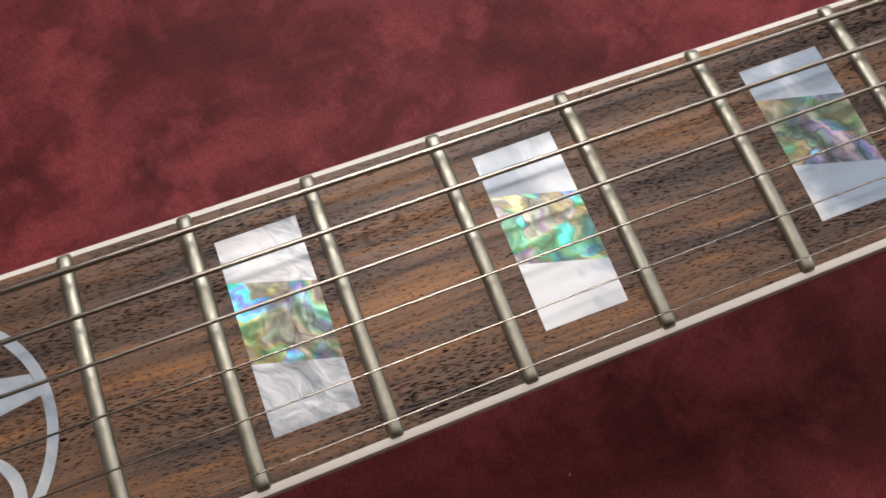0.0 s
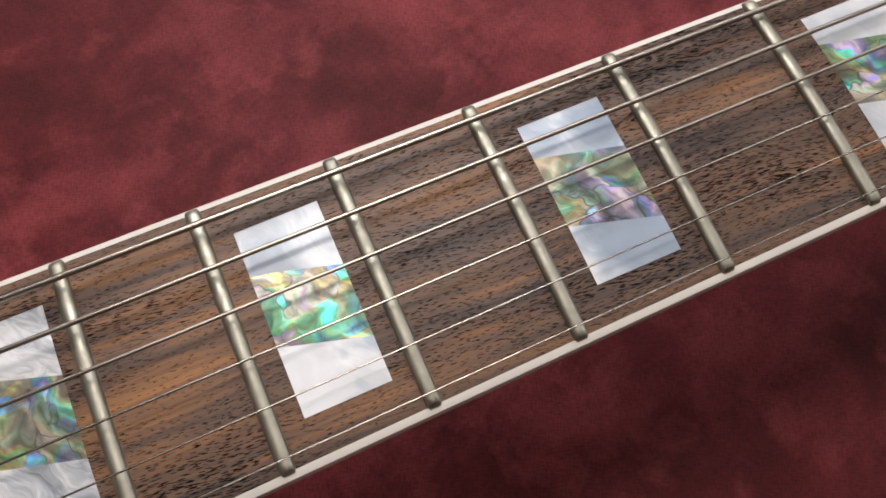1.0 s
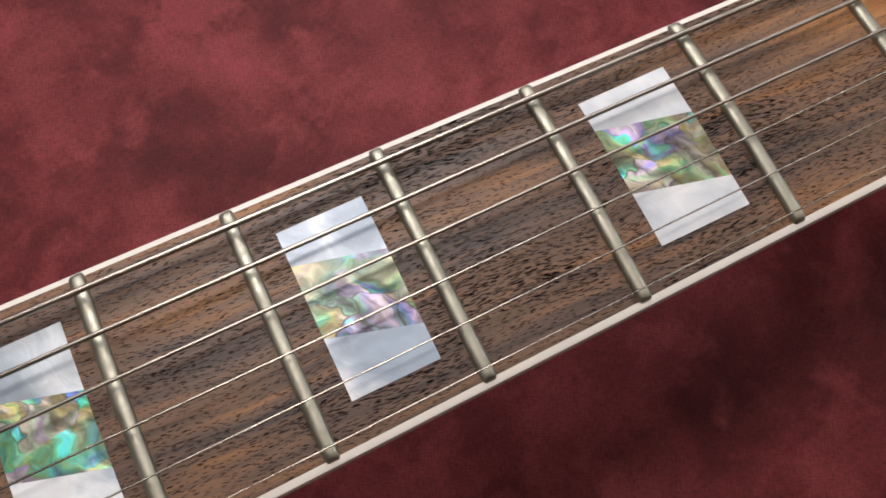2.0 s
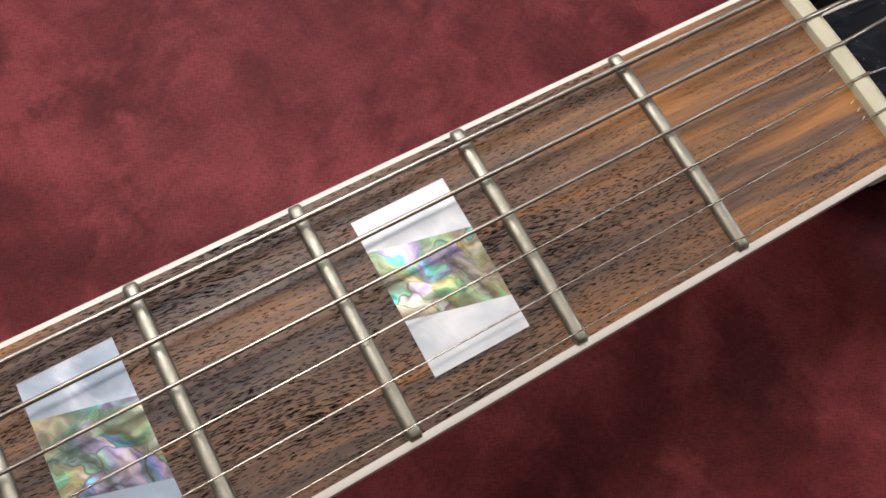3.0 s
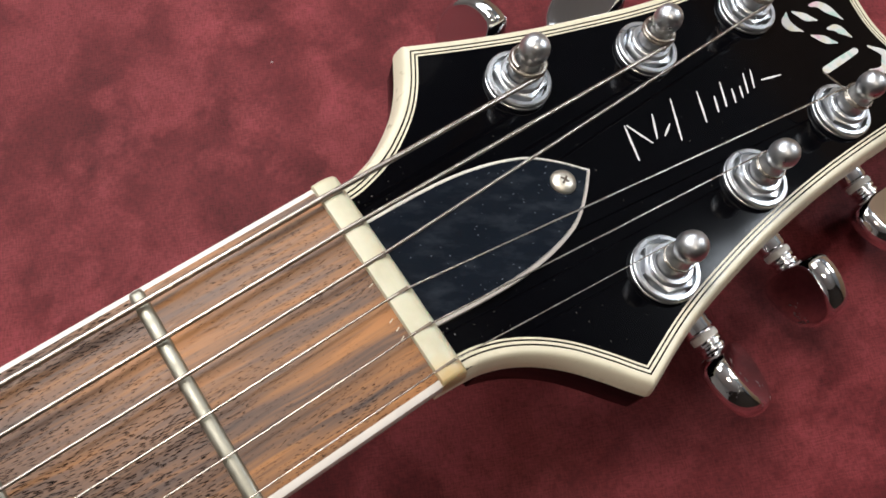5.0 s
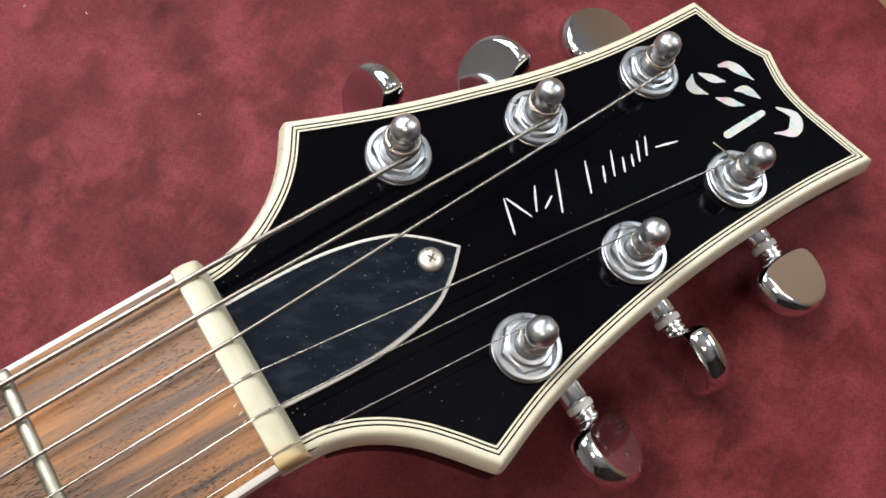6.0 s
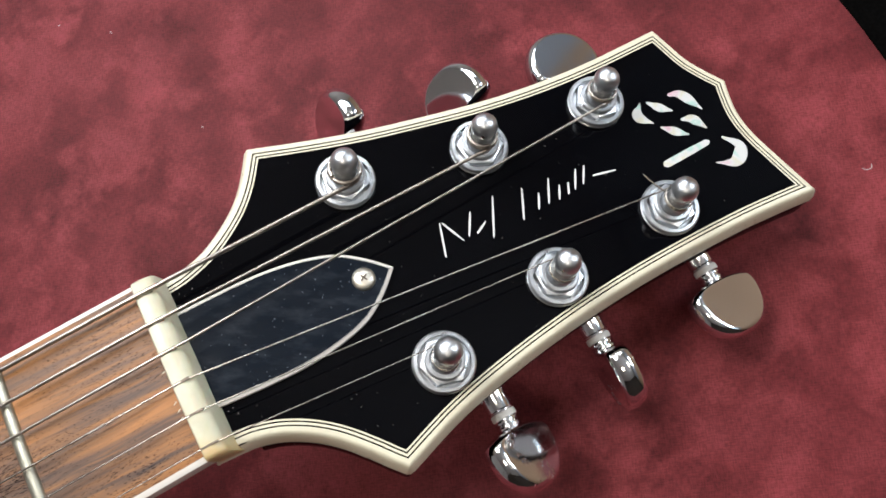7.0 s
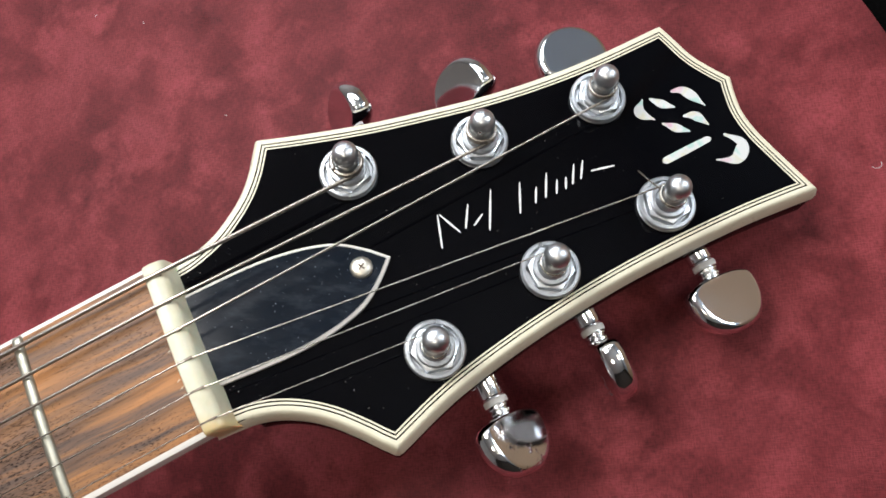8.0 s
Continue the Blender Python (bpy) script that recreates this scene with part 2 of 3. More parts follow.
LACQUER, PLATE, WOUND, BONE, FLOOR_WOOD = make_lacquer(), make_scuffed_plate(), make_wound(), make_bone(), make_floor_wood()
NICKEL = plain("nickel_fret", (0.37, 0.36, 0.295), 0.50, 1.0, 0.12, 120)
STEEL = plain("plain_string", (0.47, 0.43, 0.375), 0.24, 1.0, 0.06, 25)
PITTED_CHROME, EMBLEM = make_pitted_chrome(), make_emblem()
CHROME = plain("chrome", (0.80, 0.81, 0.83), 0.08, 1.0, 0.04, 25)
SOFT_CHROME = plain("worn_chrome", (0.60, 0.62, 0.64), 0.34, 1.0, 0.05, 60)
CREAM = plain("cream_binding", (0.66, 0.615, 0.46), 0.32, 0.0, 0.05, 90)
WHITE = plain("white_binding", (0.70, 0.66, 0.60), 0.35, 0.0, 0.04, 90)
PAINT = plain("white_paint", (0.66, 0.65, 0.63), 0.4, 0.0, 0.05, 300)
SCREW = plain("nickel_screw", (0.74, 0.70, 0.60), 0.42, 1.0, 0.1, 400)
# recess shade as a colour, for the screw's and the nut's slots
SLOT_SHADE = plain("slot_shade", (0.16, 0.13, 0.10), 0.5, 0.8)
NYLON = plain("white_washer", (0.75, 0.73, 0.68), 0.4)
BLACK_WOOD = plain("black_edge", (0.0025, 0.0024, 0.0024), 0.9, 0.0, 0.3, 40)
BLACK_WOOD.node_tree.nodes["Principled BSDF"].inputs["Specular IOR Level"].default_value = 0.08
WALL = plain("wall_paint", (0.66, 0.65, 0.63), 0.85, 0.0, 0.05, 3)
TAN_WOOD = plain("tan_panelling", (0.80, 0.60, 0.42), 0.5, 0.0, 0.1, 6)
# pale blue puts the cool light on this wall into its colour
COOL_LIT_WALL = plain("cool_lit_wall_paint", (0.62, 0.74, 0.90), 0.85, 0.0, 0.05, 3)
# dark in place of the camera holder's unlit side, and to cut bounced light
SHADE_WALL = plain("shade_wall_paint", (0.050, 0.040, 0.034), 0.85, 0.0, 0.1, 3)
CEILING_PAINT = plain("ceiling_paint", (0.74, 0.73, 0.71), 0.9, 0.0, 0.05, 3)


# ---- mesh helpers ----
def part(name, bm, material, parent=None, label="", smooth=True, crease=38):
    """Links a bmesh as one mesh object, under a thing or a part."""
    bmesh.ops.recalc_face_normals(bm, faces=bm.faces)
    me = bpy.data.meshes.new(name)
    bm.to_mesh(me)
    bm.free()
    me.materials.append(material)
    if smooth:
        me.shade_smooth()
        me.set_sharp_from_angle(angle=radians(crease))
    ob = new(name, me)
    ob.parent = parent
    if label:
        tagged(ob, label)
    return ob


def box(x0, x1, y0, y1, z0, z1, bevel=0.0):
    bm = bmesh.new()
    bmesh.ops.create_cube(bm, size=1, matrix=Matrix.Translation(((x0 + x1) / 2, (y0 + y1) / 2, (z0 + z1) / 2)) @ Matrix.Diagonal((x1 - x0, y1 - y0, z1 - z0, 1)))
    if bevel:
        bmesh.ops.bevel(bm, geom=bm.edges[:], offset=bevel, segments=2, affect="EDGES", profile=0.6)
    return bm


def loft(bm, rings, closed=True, caps=True):
    """Skins a row of rings of points, all of one length."""
    rows = [[bm.verts.new(p) for p in ring] for ring in rings]
    n = len(rows[0])
    for a, b in zip(rows, rows[1:]):
        for i in range(n if closed else n - 1):
            j = (i + 1) % n
            bm.faces.new((a[i], a[j], b[j], b[i]))
    if caps:
        bm.faces.new(rows[0])
        bm.faces.new(rows[-1])
    return rows


def lathe(bm, profile, m, seg=32):
    """Turns (radius, height) pairs round the z axis of m."""
    loft(bm, [[m @ Vector((r * math.cos(2 * math.pi * i / seg), r * math.sin(2 * math.pi * i / seg), h)) for i in range(seg)] for r, h in profile])


def tube(bm, pts, r, seg=10):
    pts = [Vector(p) for p in pts]
    rings, side = [], Vector((0, 0, 1))
    for i, p in enumerate(pts):
        way = (pts[min(i + 1, len(pts) - 1)] - pts[max(i - 1, 0)]).normalized()
        a = way.cross(side).normalized()
        b = a.cross(way).normalized()
        rings.append([p + r * (math.cos(2 * math.pi * k / seg) * a + math.sin(2 * math.pi * k / seg) * b) for k in range(seg)])
    loft(bm, rings)


def curve_through(points, steps=6):
    """A smooth run through a few (u, v) points, ends included."""
    p = [Vector(q) for q in points]
    p = [2 * p[0] - p[1], *p, 2 * p[-1] - p[-2]]
    out = []
    for a, b, c, d in zip(p, p[1:], p[2:], p[3:]):
        for i in range(steps):
            t = i / steps
            out.append(0.5 * (2 * b + (c - a) * t + (2 * a - 5 * b + 4 * c - d) * t * t + (3 * b - a - 3 * c + d) * t ** 3))
    return out + [p[-2]]


def cap(bm, row, flat):
    """Closes a ring of vertices, whose flat (u, v) outline may be hollow in places, with triangles."""
    for tri in geometry.tessellate_polygon([[Vector((p.x, p.y, 0)) for p in flat]]):
        bm.faces.new([row[i] for i in tri])


def inset(poly, d, corners=()):
    """A closed outline moved inwards by d (the outline runs clockwise), with mitred corners; points that would pass a corner stop there."""
    out, n = [], len(poly)
    for i in range(n):
        e0, e1 = (poly[i] - poly[i - 1]).normalized(), (poly[(i + 1) % n] - poly[i]).normalized()
        n0, n1 = Vector((e0.y, -e0.x)), Vector((e1.y, -e1.x))
        m = n0 + n1
        out.append(poly[i] + m * (d / max(0.35, (1 + n0.dot(n1)))))
    for c in corners:
        for step in (1, -1):
            away = (poly[c + step] - poly[c]).normalized()
            for k in range(1, 14):
                i = c + step * k
                if (out[i] - out[c]).dot(away) < 0.000004 * k:
                    out[i] = out[c] + away * (0.000004 * k)
    return out


def band(bm, outer, inner, top, bottom):
    """A closed band between two outlines, with a top, a foot and both sides. top and bottom turn (u, v) into places."""
    a, b = [bm.verts.new(top(p)) for p in outer], [bm.verts.new(top(p)) for p in inner]
    c, d = [bm.verts.new(bottom(p)) for p in outer], [bm.verts.new(bottom(p)) for p in inner]
    n = len(a)
    for i in range(n):
        j = (i + 1) % n
        for q in ((a[i], a[j], b[j], b[i]), (c[i], c[j], a[j], a[i]), (b[i], b[j], d[j], d[i]), (d[i], d[j], c[j], c[i])):
            bm.faces.new(q)


# ---- the room ----
X0, X1, Y0, Y1, FLOOR_Z, TOP_Z = -1.9, 1.45, -1.6, 1.5, -0.74, 1.66
tagged(part("floor", box(X0, X1, Y0, Y1, FLOOR_Z - 0.1, FLOOR_Z), FLOOR_WOOD), "tan wooden floor far below the table", "floor", kind="structure")
tagged(part("ceiling", box(X0, X1, Y0, Y1, TOP_Z, TOP_Z + 0.1), CEILING_PAINT), "plain dull white ceiling", "ceiling", kind="structure")
tagged(part("wall_north", box(X0, X1, Y1, Y1 + 0.1, FLOOR_Z, TOP_Z), WALL), "plain beige painted wall", "wall", kind="structure")
tagged(part("wall_south", box(X0, X1, Y0 - 0.1, Y0, FLOOR_Z, TOP_Z), SHADE_WALL), "unseen wall, coloured dark to stand for shade", "wall", kind="structure")
tagged(part("wall_west", box(X0 - 0.1, X0, Y0, Y1, FLOOR_Z, TOP_Z), WALL), "plain beige painted wall", "wall", kind="structure")


def east_wall():
    """The wall with the window's opening, in one mesh."""
    bm = bmesh.new()
    ya, yb, za, zb = WINDOW_Y - WINDOW_W / 2 - 0.02, WINDOW_Y + WINDOW_W / 2 + 0.02, WINDOW_Z - WINDOW_H / 2 - 0.02, WINDOW_Z + WINDOW_H / 2 + 0.02
    for y0, y1, z0, z1 in ((Y0, ya, FLOOR_Z, TOP_Z), (yb, Y1, FLOOR_Z, TOP_Z), (ya, yb, FLOOR_Z, za), (ya, yb, zb, TOP_Z)):
        piece = box(X1, X1 + 0.1, y0, y1, z0, z1)
        me = bpy.data.meshes.new("piece")
        piece.to_mesh(me)
        piece.free()
        bm.from_mesh(me)
        bpy.data.meshes.remove(me)
    return bm


tagged(part("wall_east", east_wall(), COOL_LIT_WALL), "plain wall with a window, cool light put into its pale blue", "wall", kind="structure")

bm = box(X1 - 0.02, X1 - 0.001, Y0, Y1, FLOOR_Z, 0.70, 0.004)
tagged(part("wainscot", bm, TAN_WOOD), "tan wooden panelling along the foot of the wall", "panelling", kind="structure")

bm = box(X1 - 0.018, X1 - 0.001, 0.68, 0.725, 0.702, TOP_Z - 0.002, 0.004)
tagged(part("trim", bm, TAN_WOOD), "tan wooden upright on the blue-tinted wall above the panelling", "trim", kind="structure")

# thin black sheet over the floor, ending at x = 0.744
bm = box(-1.15, 0.744, -0.85, 0.95, FLOOR_Z + 0.0005, FLOOR_Z + 0.006, 0.002)
tagged(part("black_floor_sheet", bm, BLACK_WOOD), "flat black sheet on the tan floor under the table", "mat")

# ---- the table and its cloth ----
TABLE_X = 0.2025
table = tagged(new("table"), "black table under a dark red cloth", "table")
table.location = (0, 0, FLOOR_Z)
TZ = -0.0032 - FLOOR_Z
part("tabletop", box(-1.15, TABLE_X, -0.5, 0.55, TZ - 0.03, TZ, 0.002), BLACK_WOOD, table)
for lx in (-1.09, TABLE_X - 0.06):
    for ly in (-0.44, 0.49):
        part("leg", box(lx - 0.025, lx + 0.025, ly - 0.025, ly + 0.025, 0.0062, TZ - 0.031, 0.003), BLACK_WOOD, table)


def cloth_mesh():
    """One sheet with faint swells and a hem that is not quite straight."""
    bm = bmesh.new()
    xs = [-1.12 + 1.323 * i / 200 for i in range(201)]
    ys = [-0.48 + 1.0 * j / 150 for j in range(151)]

    def height(x, y):
        return 0.0009 * noise.noise((x * 9, y * 7, 0)) + 0.0006 * noise.noise((x * 26, y * 20, 3)) - 0.0012

    rows = [[bm.verts.new((x + (0.0008 * noise.noise((y * 40, 5, 0)) if i == 200 else 0), y, height(x, y))) for y in ys] for i, x in enumerate(xs)]
    for a, b in zip(rows, rows[1:]):
        for j in range(150):
            bm.faces.new((a[j], b[j], b[j + 1], a[j + 1]))
    bmesh.ops.solidify(bm, geom=bm.faces[:], thickness=0.0006)
    return bm


tagged(part("tablecloth", cloth_mesh(), CLOTH), "mottled dark red woven cloth lying flat on a table", "cloth")

# ---- the guitar ----
BOARD_Z = 0.0635          # the fingerboard's crown above the cloth
SCALE = 0.62865           # nut to bridge
RADIUS = 0.305            # the fingerboard's crown
LEAN = radians(13.93)     # the headstock leans back
HS_DROP = 0.00564         # its face below the fingerboard, at the nut
guitar = tagged(new("guitar"), "black electric guitar lying on its back on red cloth", "guitar")
guitar.location = (0, 0, BOARD_Z)


def fret_x(n):
    return -SCALE * (1 - 2 ** (-n / 12))


def half_board(x, side=1):
    return (0.02155 if side > 0 else 0.02140) - 0.0145 * x


def crown(y):
    return math.sqrt(RADIUS * RADIUS - y * y) - RADIUS


BOARD_END = -0.455
BINDING_W = {1: 0.0011, -1: 0.0014}
N_ACROSS = 16


def board_ring(x, depth=0.0055):
    low, high = BINDING_W[-1] - half_board(x, -1), half_board(x) - BINDING_W[1]
    ys = [low + (high - low) * i / N_ACROSS for i in range(N_ACROSS + 1)]
    return [(x, y, crown(y)) for y in ys] + [(x, high, -depth), (x, low, -depth)]


bm = bmesh.new()
loft(bm, [board_ring(x) for x in (BOARD_END, -0.3, -0.15, 0.0)])
part("fingerboard", bm, ROSEWOOD, guitar, "dark rosewood fingerboard with open pores")

for side in (1, -1):
    bm = bmesh.new()
    rings = []
    for x in (BOARD_END, -0.3, -0.15, 0.0):
        o, i = half_board(x, side), half_board(x, side) - BINDING_W[side]
        prof = [(i, crown(i) + 0.00002), (o - 0.0004, crown(o) + 0.00002), (o - 0.0001, crown(o) - 0.00015), (o, crown(o) - 0.0005), (o, -0.0052), (i, -0.0052)]
        rings.append([(x, side * y, z) for y, z in prof])
    loft(bm, rings)
    part("binding", bm, WHITE, guitar, "cream-white plastic edge binding")


def neck_mesh():
    bm, rings = bmesh.new(), []
    for x, deep, top in ((BOARD_END, 0.020, 0), (-0.3, 0.0175, 0), (-0.15, 0.0165, 0), (-0.03, 0.0155, 0), (-0.005, 0.0155, 0), (0.0, 0.0155, 0.0002), (0.0100, 0.0155, 0.0034), (0.030, 0.0085, 0.0140)):
        h = half_board(min(x, 0.0)) - 0.0008 - 0.12 * top
        ring = []
        for i in range(25):
            a = math.pi * i / 24
            ring.append((x, h * math.cos(a), -0.0053 - top - deep * math.sin(a) ** 0.8))
        rings.append(ring)
    loft(bm, rings)
    return bm


part("neck", neck_mesh(), LACQUER, guitar, "gloss black neck")


# frets: a rounded crown that follows the board, with bevelled ends
def fret_mesh(x):
    bm, rings = bmesh.new(), []
    low, high, w, h = 0.0009 - half_board(x, -1), half_board(x) - 0.0003, 0.00135, 0.0012
    ends = ((0.0, 0.15), (0.0003, 0.62), (0.0008, 0.93), (0.0016, 1.0))
    stops = [(low + d, k) for d, k in ends]
    stops += [(low + 0.0016 + (high - low - 0.0032) * i / 12, 1.0) for i in range(1, 12)]
    stops += [(high - d, k) for d, k in reversed(ends)]
    for y, k in stops:
        ring = []
        for i in range(11):
            a = math.pi * i / 10
            ring.append((x + w * math.cos(a) * (0.6 + 0.4 * k), y, crown(y) - 0.0001 + (h + 0.0001) * k * math.sin(a) ** 0.6))
        rings.append(ring)
    loft(bm, rings)
    return bm


for n in range(1, 23):
    part("fret", fret_mesh(fret_x(n)), NICKEL, guitar)


# inlays: a pearl block with a slanting abalone middle
def surface_piece(corner_bl, corner_br, corner_tr, corner_tl, lift=0.00005):
    """A four-cornered piece let into the crowned board."""
    bm = bmesh.new()
    n, k = 10, 4
    grid = []
    for i in range(n + 1):
        t = i / n
        row = []
        for j in range(k + 1):
            s = j / k
            p = (1 - t) * ((1 - s) * Vector(corner_bl) + s * Vector(corner_br)) + t * ((1 - s) * Vector(corner_tl) + s * Vector(corner_tr))
            row.append(bm.verts.new((p.x, p.y, crown(p.y) + lift)))
        grid.append(row)
    for a, b in zip(grid, grid[1:]):
        for j in range(k):
            bm.faces.new((a[j], a[j + 1], b[j + 1], b[j]))
    edge = [e for e in bm.edges if e.is_boundary]
    ext = bmesh.ops.extrude_edge_only(bm, edges=edge)
    for v in (g for g in ext["geom"] if isinstance(g, bmesh.types.BMVert)):
        v.co.z -= 0.0008
    return bm


def inlay(x0, x1, y_top, y_bottom, cuts, shell, second):
    (ul, ur), (ll, lr) = cuts
    top = part("inlay", surface_piece((x0, ul), (x1, ur), (x1, y_top), (x0, y_top)), shell, guitar, "block inlay of white pearl and abalone")
    part("abalone", surface_piece((x0, ll), (x1, lr), (x1, ur), (x0, ul), 0.00004), ABALONE, top, "iridescent green and blue abalone")
    part("pearl", surface_piece((x0, y_bottom), (x1, y_bottom), (x1, lr), (x0, ll)), second, top, "white mother of pearl")


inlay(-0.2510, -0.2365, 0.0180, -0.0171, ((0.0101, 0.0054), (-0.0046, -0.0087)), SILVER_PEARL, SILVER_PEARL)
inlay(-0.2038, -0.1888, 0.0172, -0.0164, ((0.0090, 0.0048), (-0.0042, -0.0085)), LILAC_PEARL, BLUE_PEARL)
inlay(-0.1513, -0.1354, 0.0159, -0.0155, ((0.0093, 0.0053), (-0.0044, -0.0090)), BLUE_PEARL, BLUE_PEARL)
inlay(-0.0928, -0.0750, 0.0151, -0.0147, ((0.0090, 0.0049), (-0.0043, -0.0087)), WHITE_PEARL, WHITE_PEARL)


def arc_band(cx, cy, r_in, r_out, a0, a1, n, taper=False):
    bm = bmesh.new()
    prev = None
    for i in range(n + 1):
        a = radians(a0 + (a1 - a0) * i / n)
        k = math.sin(math.pi * i / n) if taper else 1.0
        mid, half = (r_in + r_out) / 2, (r_out - r_in) / 2 * max(k, 0.05)
        pts = [(cx + r * math.cos(a), cy + r * math.sin(a)) for r in (mid - half, mid + half)]
        row = [bm.verts.new((x, y, crown(y) + lift)) for x, y in pts for lift in (0.00005, -0.0008)]
        if prev:
            bm.faces.new((prev[0], prev[2], row[2], row[0]))
            bm.faces.new((prev[2], prev[3], row[3], row[2]))
            bm.faces.new((prev[1], prev[0], row[0], row[1]))
        prev = row
    return bm


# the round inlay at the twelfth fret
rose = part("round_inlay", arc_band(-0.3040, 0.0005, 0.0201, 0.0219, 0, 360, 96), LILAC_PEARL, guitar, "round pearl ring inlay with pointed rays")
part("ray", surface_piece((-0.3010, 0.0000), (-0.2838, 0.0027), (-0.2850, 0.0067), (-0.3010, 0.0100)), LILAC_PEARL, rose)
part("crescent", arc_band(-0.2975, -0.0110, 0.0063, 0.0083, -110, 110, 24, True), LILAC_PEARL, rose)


# ---- the headstock ----
UP = Vector((math.sin(LEAN), 0, math.cos(LEAN)))
ALONG = Vector((math.cos(LEAN), 0, -math.sin(LEAN)))
HS_ORIGIN = Vector((0, 0, -HS_DROP))


def hs(u, v, h=0.0):
    """A place on the headstock: u along it from the nut, v across, h above its face."""
    return HS_ORIGIN + u * ALONG + Vector((0, v, 0)) + h * UP


HS_TURN = Matrix((ALONG, Vector((0, 1, 0)), UP)).transposed().to_4x4()


def hs_pose(u, v, h=0.0):
    return Matrix.Translation(hs(u, v, h)) @ HS_TURN


MM = 0.001
UPPER_CURVE = ((0.5, 20.9), (5.6, 21.4), (9.5, 22.2), (15.5, 24.4), (20.5, 27.4), (25.8, 31.6), (30.0, 36.4), (33.4, 41.6), (35.2, 44.6))
UPPER_EDGE = ((35.2, 44.6), (48.7, 40.7), (63.1, 37.1), (78.1, 34.2), (93.2, 31.7), (109.3, 30.1), (126.5, 29.7), (148.0, 30.6))
END_CURVE = ((148.0, 30.6), (149.3, 26.1), (151.2, 19.3), (154.0, 13.9), (157.3, 8.8))
TIP_CURVE = ((157.3, 8.8), (155.8, 4.0), (154.7, -1.5), (155.1, -8.0), (157.0, -16.0), (160.3, -28.6))
LOWER_EDGE = ((160.3, -28.6), (150.0, -27.9), (137.8, -27.4), (120.8, -27.5), (103.7, -28.2), (86.5, -29.8), (69.0, -32.4), (52.0, -36.1), (35.8, -41.6))
LOWER_CURVE = ((35.8, -41.6), (33.0, -38.4), (29.9, -34.6), (25.2, -29.5), (20.2, -25.5), (14.7, -22.5), (9.5, -20.9), (5.6, -20.5), (0.5, -20.3))
OUTLINE, CORNERS = [], []
for run in (UPPER_CURVE, UPPER_EDGE, END_CURVE, TIP_CURVE, LOWER_EDGE, LOWER_CURVE):
    line = [p * MM for p in curve_through(run)]
    if OUTLINE:
        CORNERS.append(len(OUTLINE))
    OUTLINE += [line[0], line[0].lerp(line[1], 0.25), line[0].lerp(line[1], 0.6), *line[1:-1], line[-1].lerp(line[-2], 0.6), line[-1].lerp(line[-2], 0.25)]
OUTLINE.append(Vector(LOWER_CURVE[-1]) * MM)


def softened(line, share=1.0):
    """The outline with its outer corners rubbed round."""
    out = list(line)
    for c in CORNERS:
        out[c] = line[c].lerp((line[c - 1] + line[c + 1]) / 2, 0.5 * share)
    return out


THICK = 0.0145


def plate(bm, outline, h0, h1):
    rows = [[bm.verts.new(hs(p.x, p.y, h)) for p in outline] for h in (h0, h1)]
    n = len(outline)
    for i in range(n):
        bm.faces.new((rows[0][i], rows[0][(i + 1) % n], rows[1][(i + 1) % n], rows[1][i]))
    for row in rows:
        cap(bm, row, outline)


bm = bmesh.new()
low, high = softened(inset(OUTLINE, -0.0010, CORNERS)), inset(OUTLINE, 0.0008, CORNERS)
n = len(OUTLINE)
rows = [[bm.verts.new(hs(max(p.x, 0.009) if h < -0.003 else p.x, p.y, h)) for p in line] for line, h in ((inset(OUTLINE, 0.0010, CORNERS), -THICK), (low, -THICK + 0.002), (low, -0.0043), (high, -0.0005), (high, -0.00005))]
for a, b in zip(rows, rows[1:]):
    for i in range(n):
        bm.faces.new((a[i], a[(i + 1) % n], b[(i + 1) % n], b[i]))
cap(bm, rows[0], inset(OUTLINE, 0.0010, CORNERS))
cap(bm, rows[-1], high)
head = part("headstock", bm, LACQUER, guitar, "gloss black headstock face with cream binding")

# outer binding, rounded over its edge, then two thin white lines
bm = bmesh.new()
prof = [(0.0016, -0.0006), (0.0016, 0.00006), (0.0011, 0.00006), (0.0007, 0.0), (0.0004, -0.00015), (0.0001, -0.00045), (-0.0002, -0.0010), (-0.0005, -0.0018), (-0.0008, -0.0026), (-0.0010, -0.0034), (-0.0012, -0.0043), (0.0004, -0.0044)]
rings = [[hs(p.x, p.y, h) for p in softened(inset(OUTLINE, d, CORNERS), min(1.0, max(0.0, (0.0008 - d) / 0.0012)))] for d, h in prof]
loft(bm, rings, caps=False)
part("binding", bm, CREAM, head, "cream binding round the headstock")
for d0, d1 in ((0.00195, 0.00250), (0.00285, 0.00325)):
    bm = bmesh.new()
    band(bm, inset(OUTLINE, d0, CORNERS), inset(OUTLINE, d1, CORNERS), lambda p: hs(p.x, p.y, 0.00004), lambda p: hs(p.x, p.y, -0.0006))
    part("purfling", bm, CREAM, head, "thin cream purfling line")

# the nut
bm = bmesh.new()
rings = []
for y, k in [(-0.0214, 0.0), (-0.0211, 0.6), (-0.0205, 1.0), *[(-0.0205 + 0.0413 * i / 20, 1.0) for i in range(1, 20)], (0.0208, 1.0), (0.0214, 0.6), (0.0217, 0.0)]:
    top = crown(y) + 0.0015 - 0.0009 * (1 - k)
    rings.append([(0.0, y, -0.008), (0.0, y, top - 0.0004), (0.0003, y, top), (0.0020, y, top + 0.0001), (0.0035, y, top - 0.0003), (0.0045, y, top - 0.0010), (0.0050, y, top - 0.0022), (0.0051, y, -0.010)])
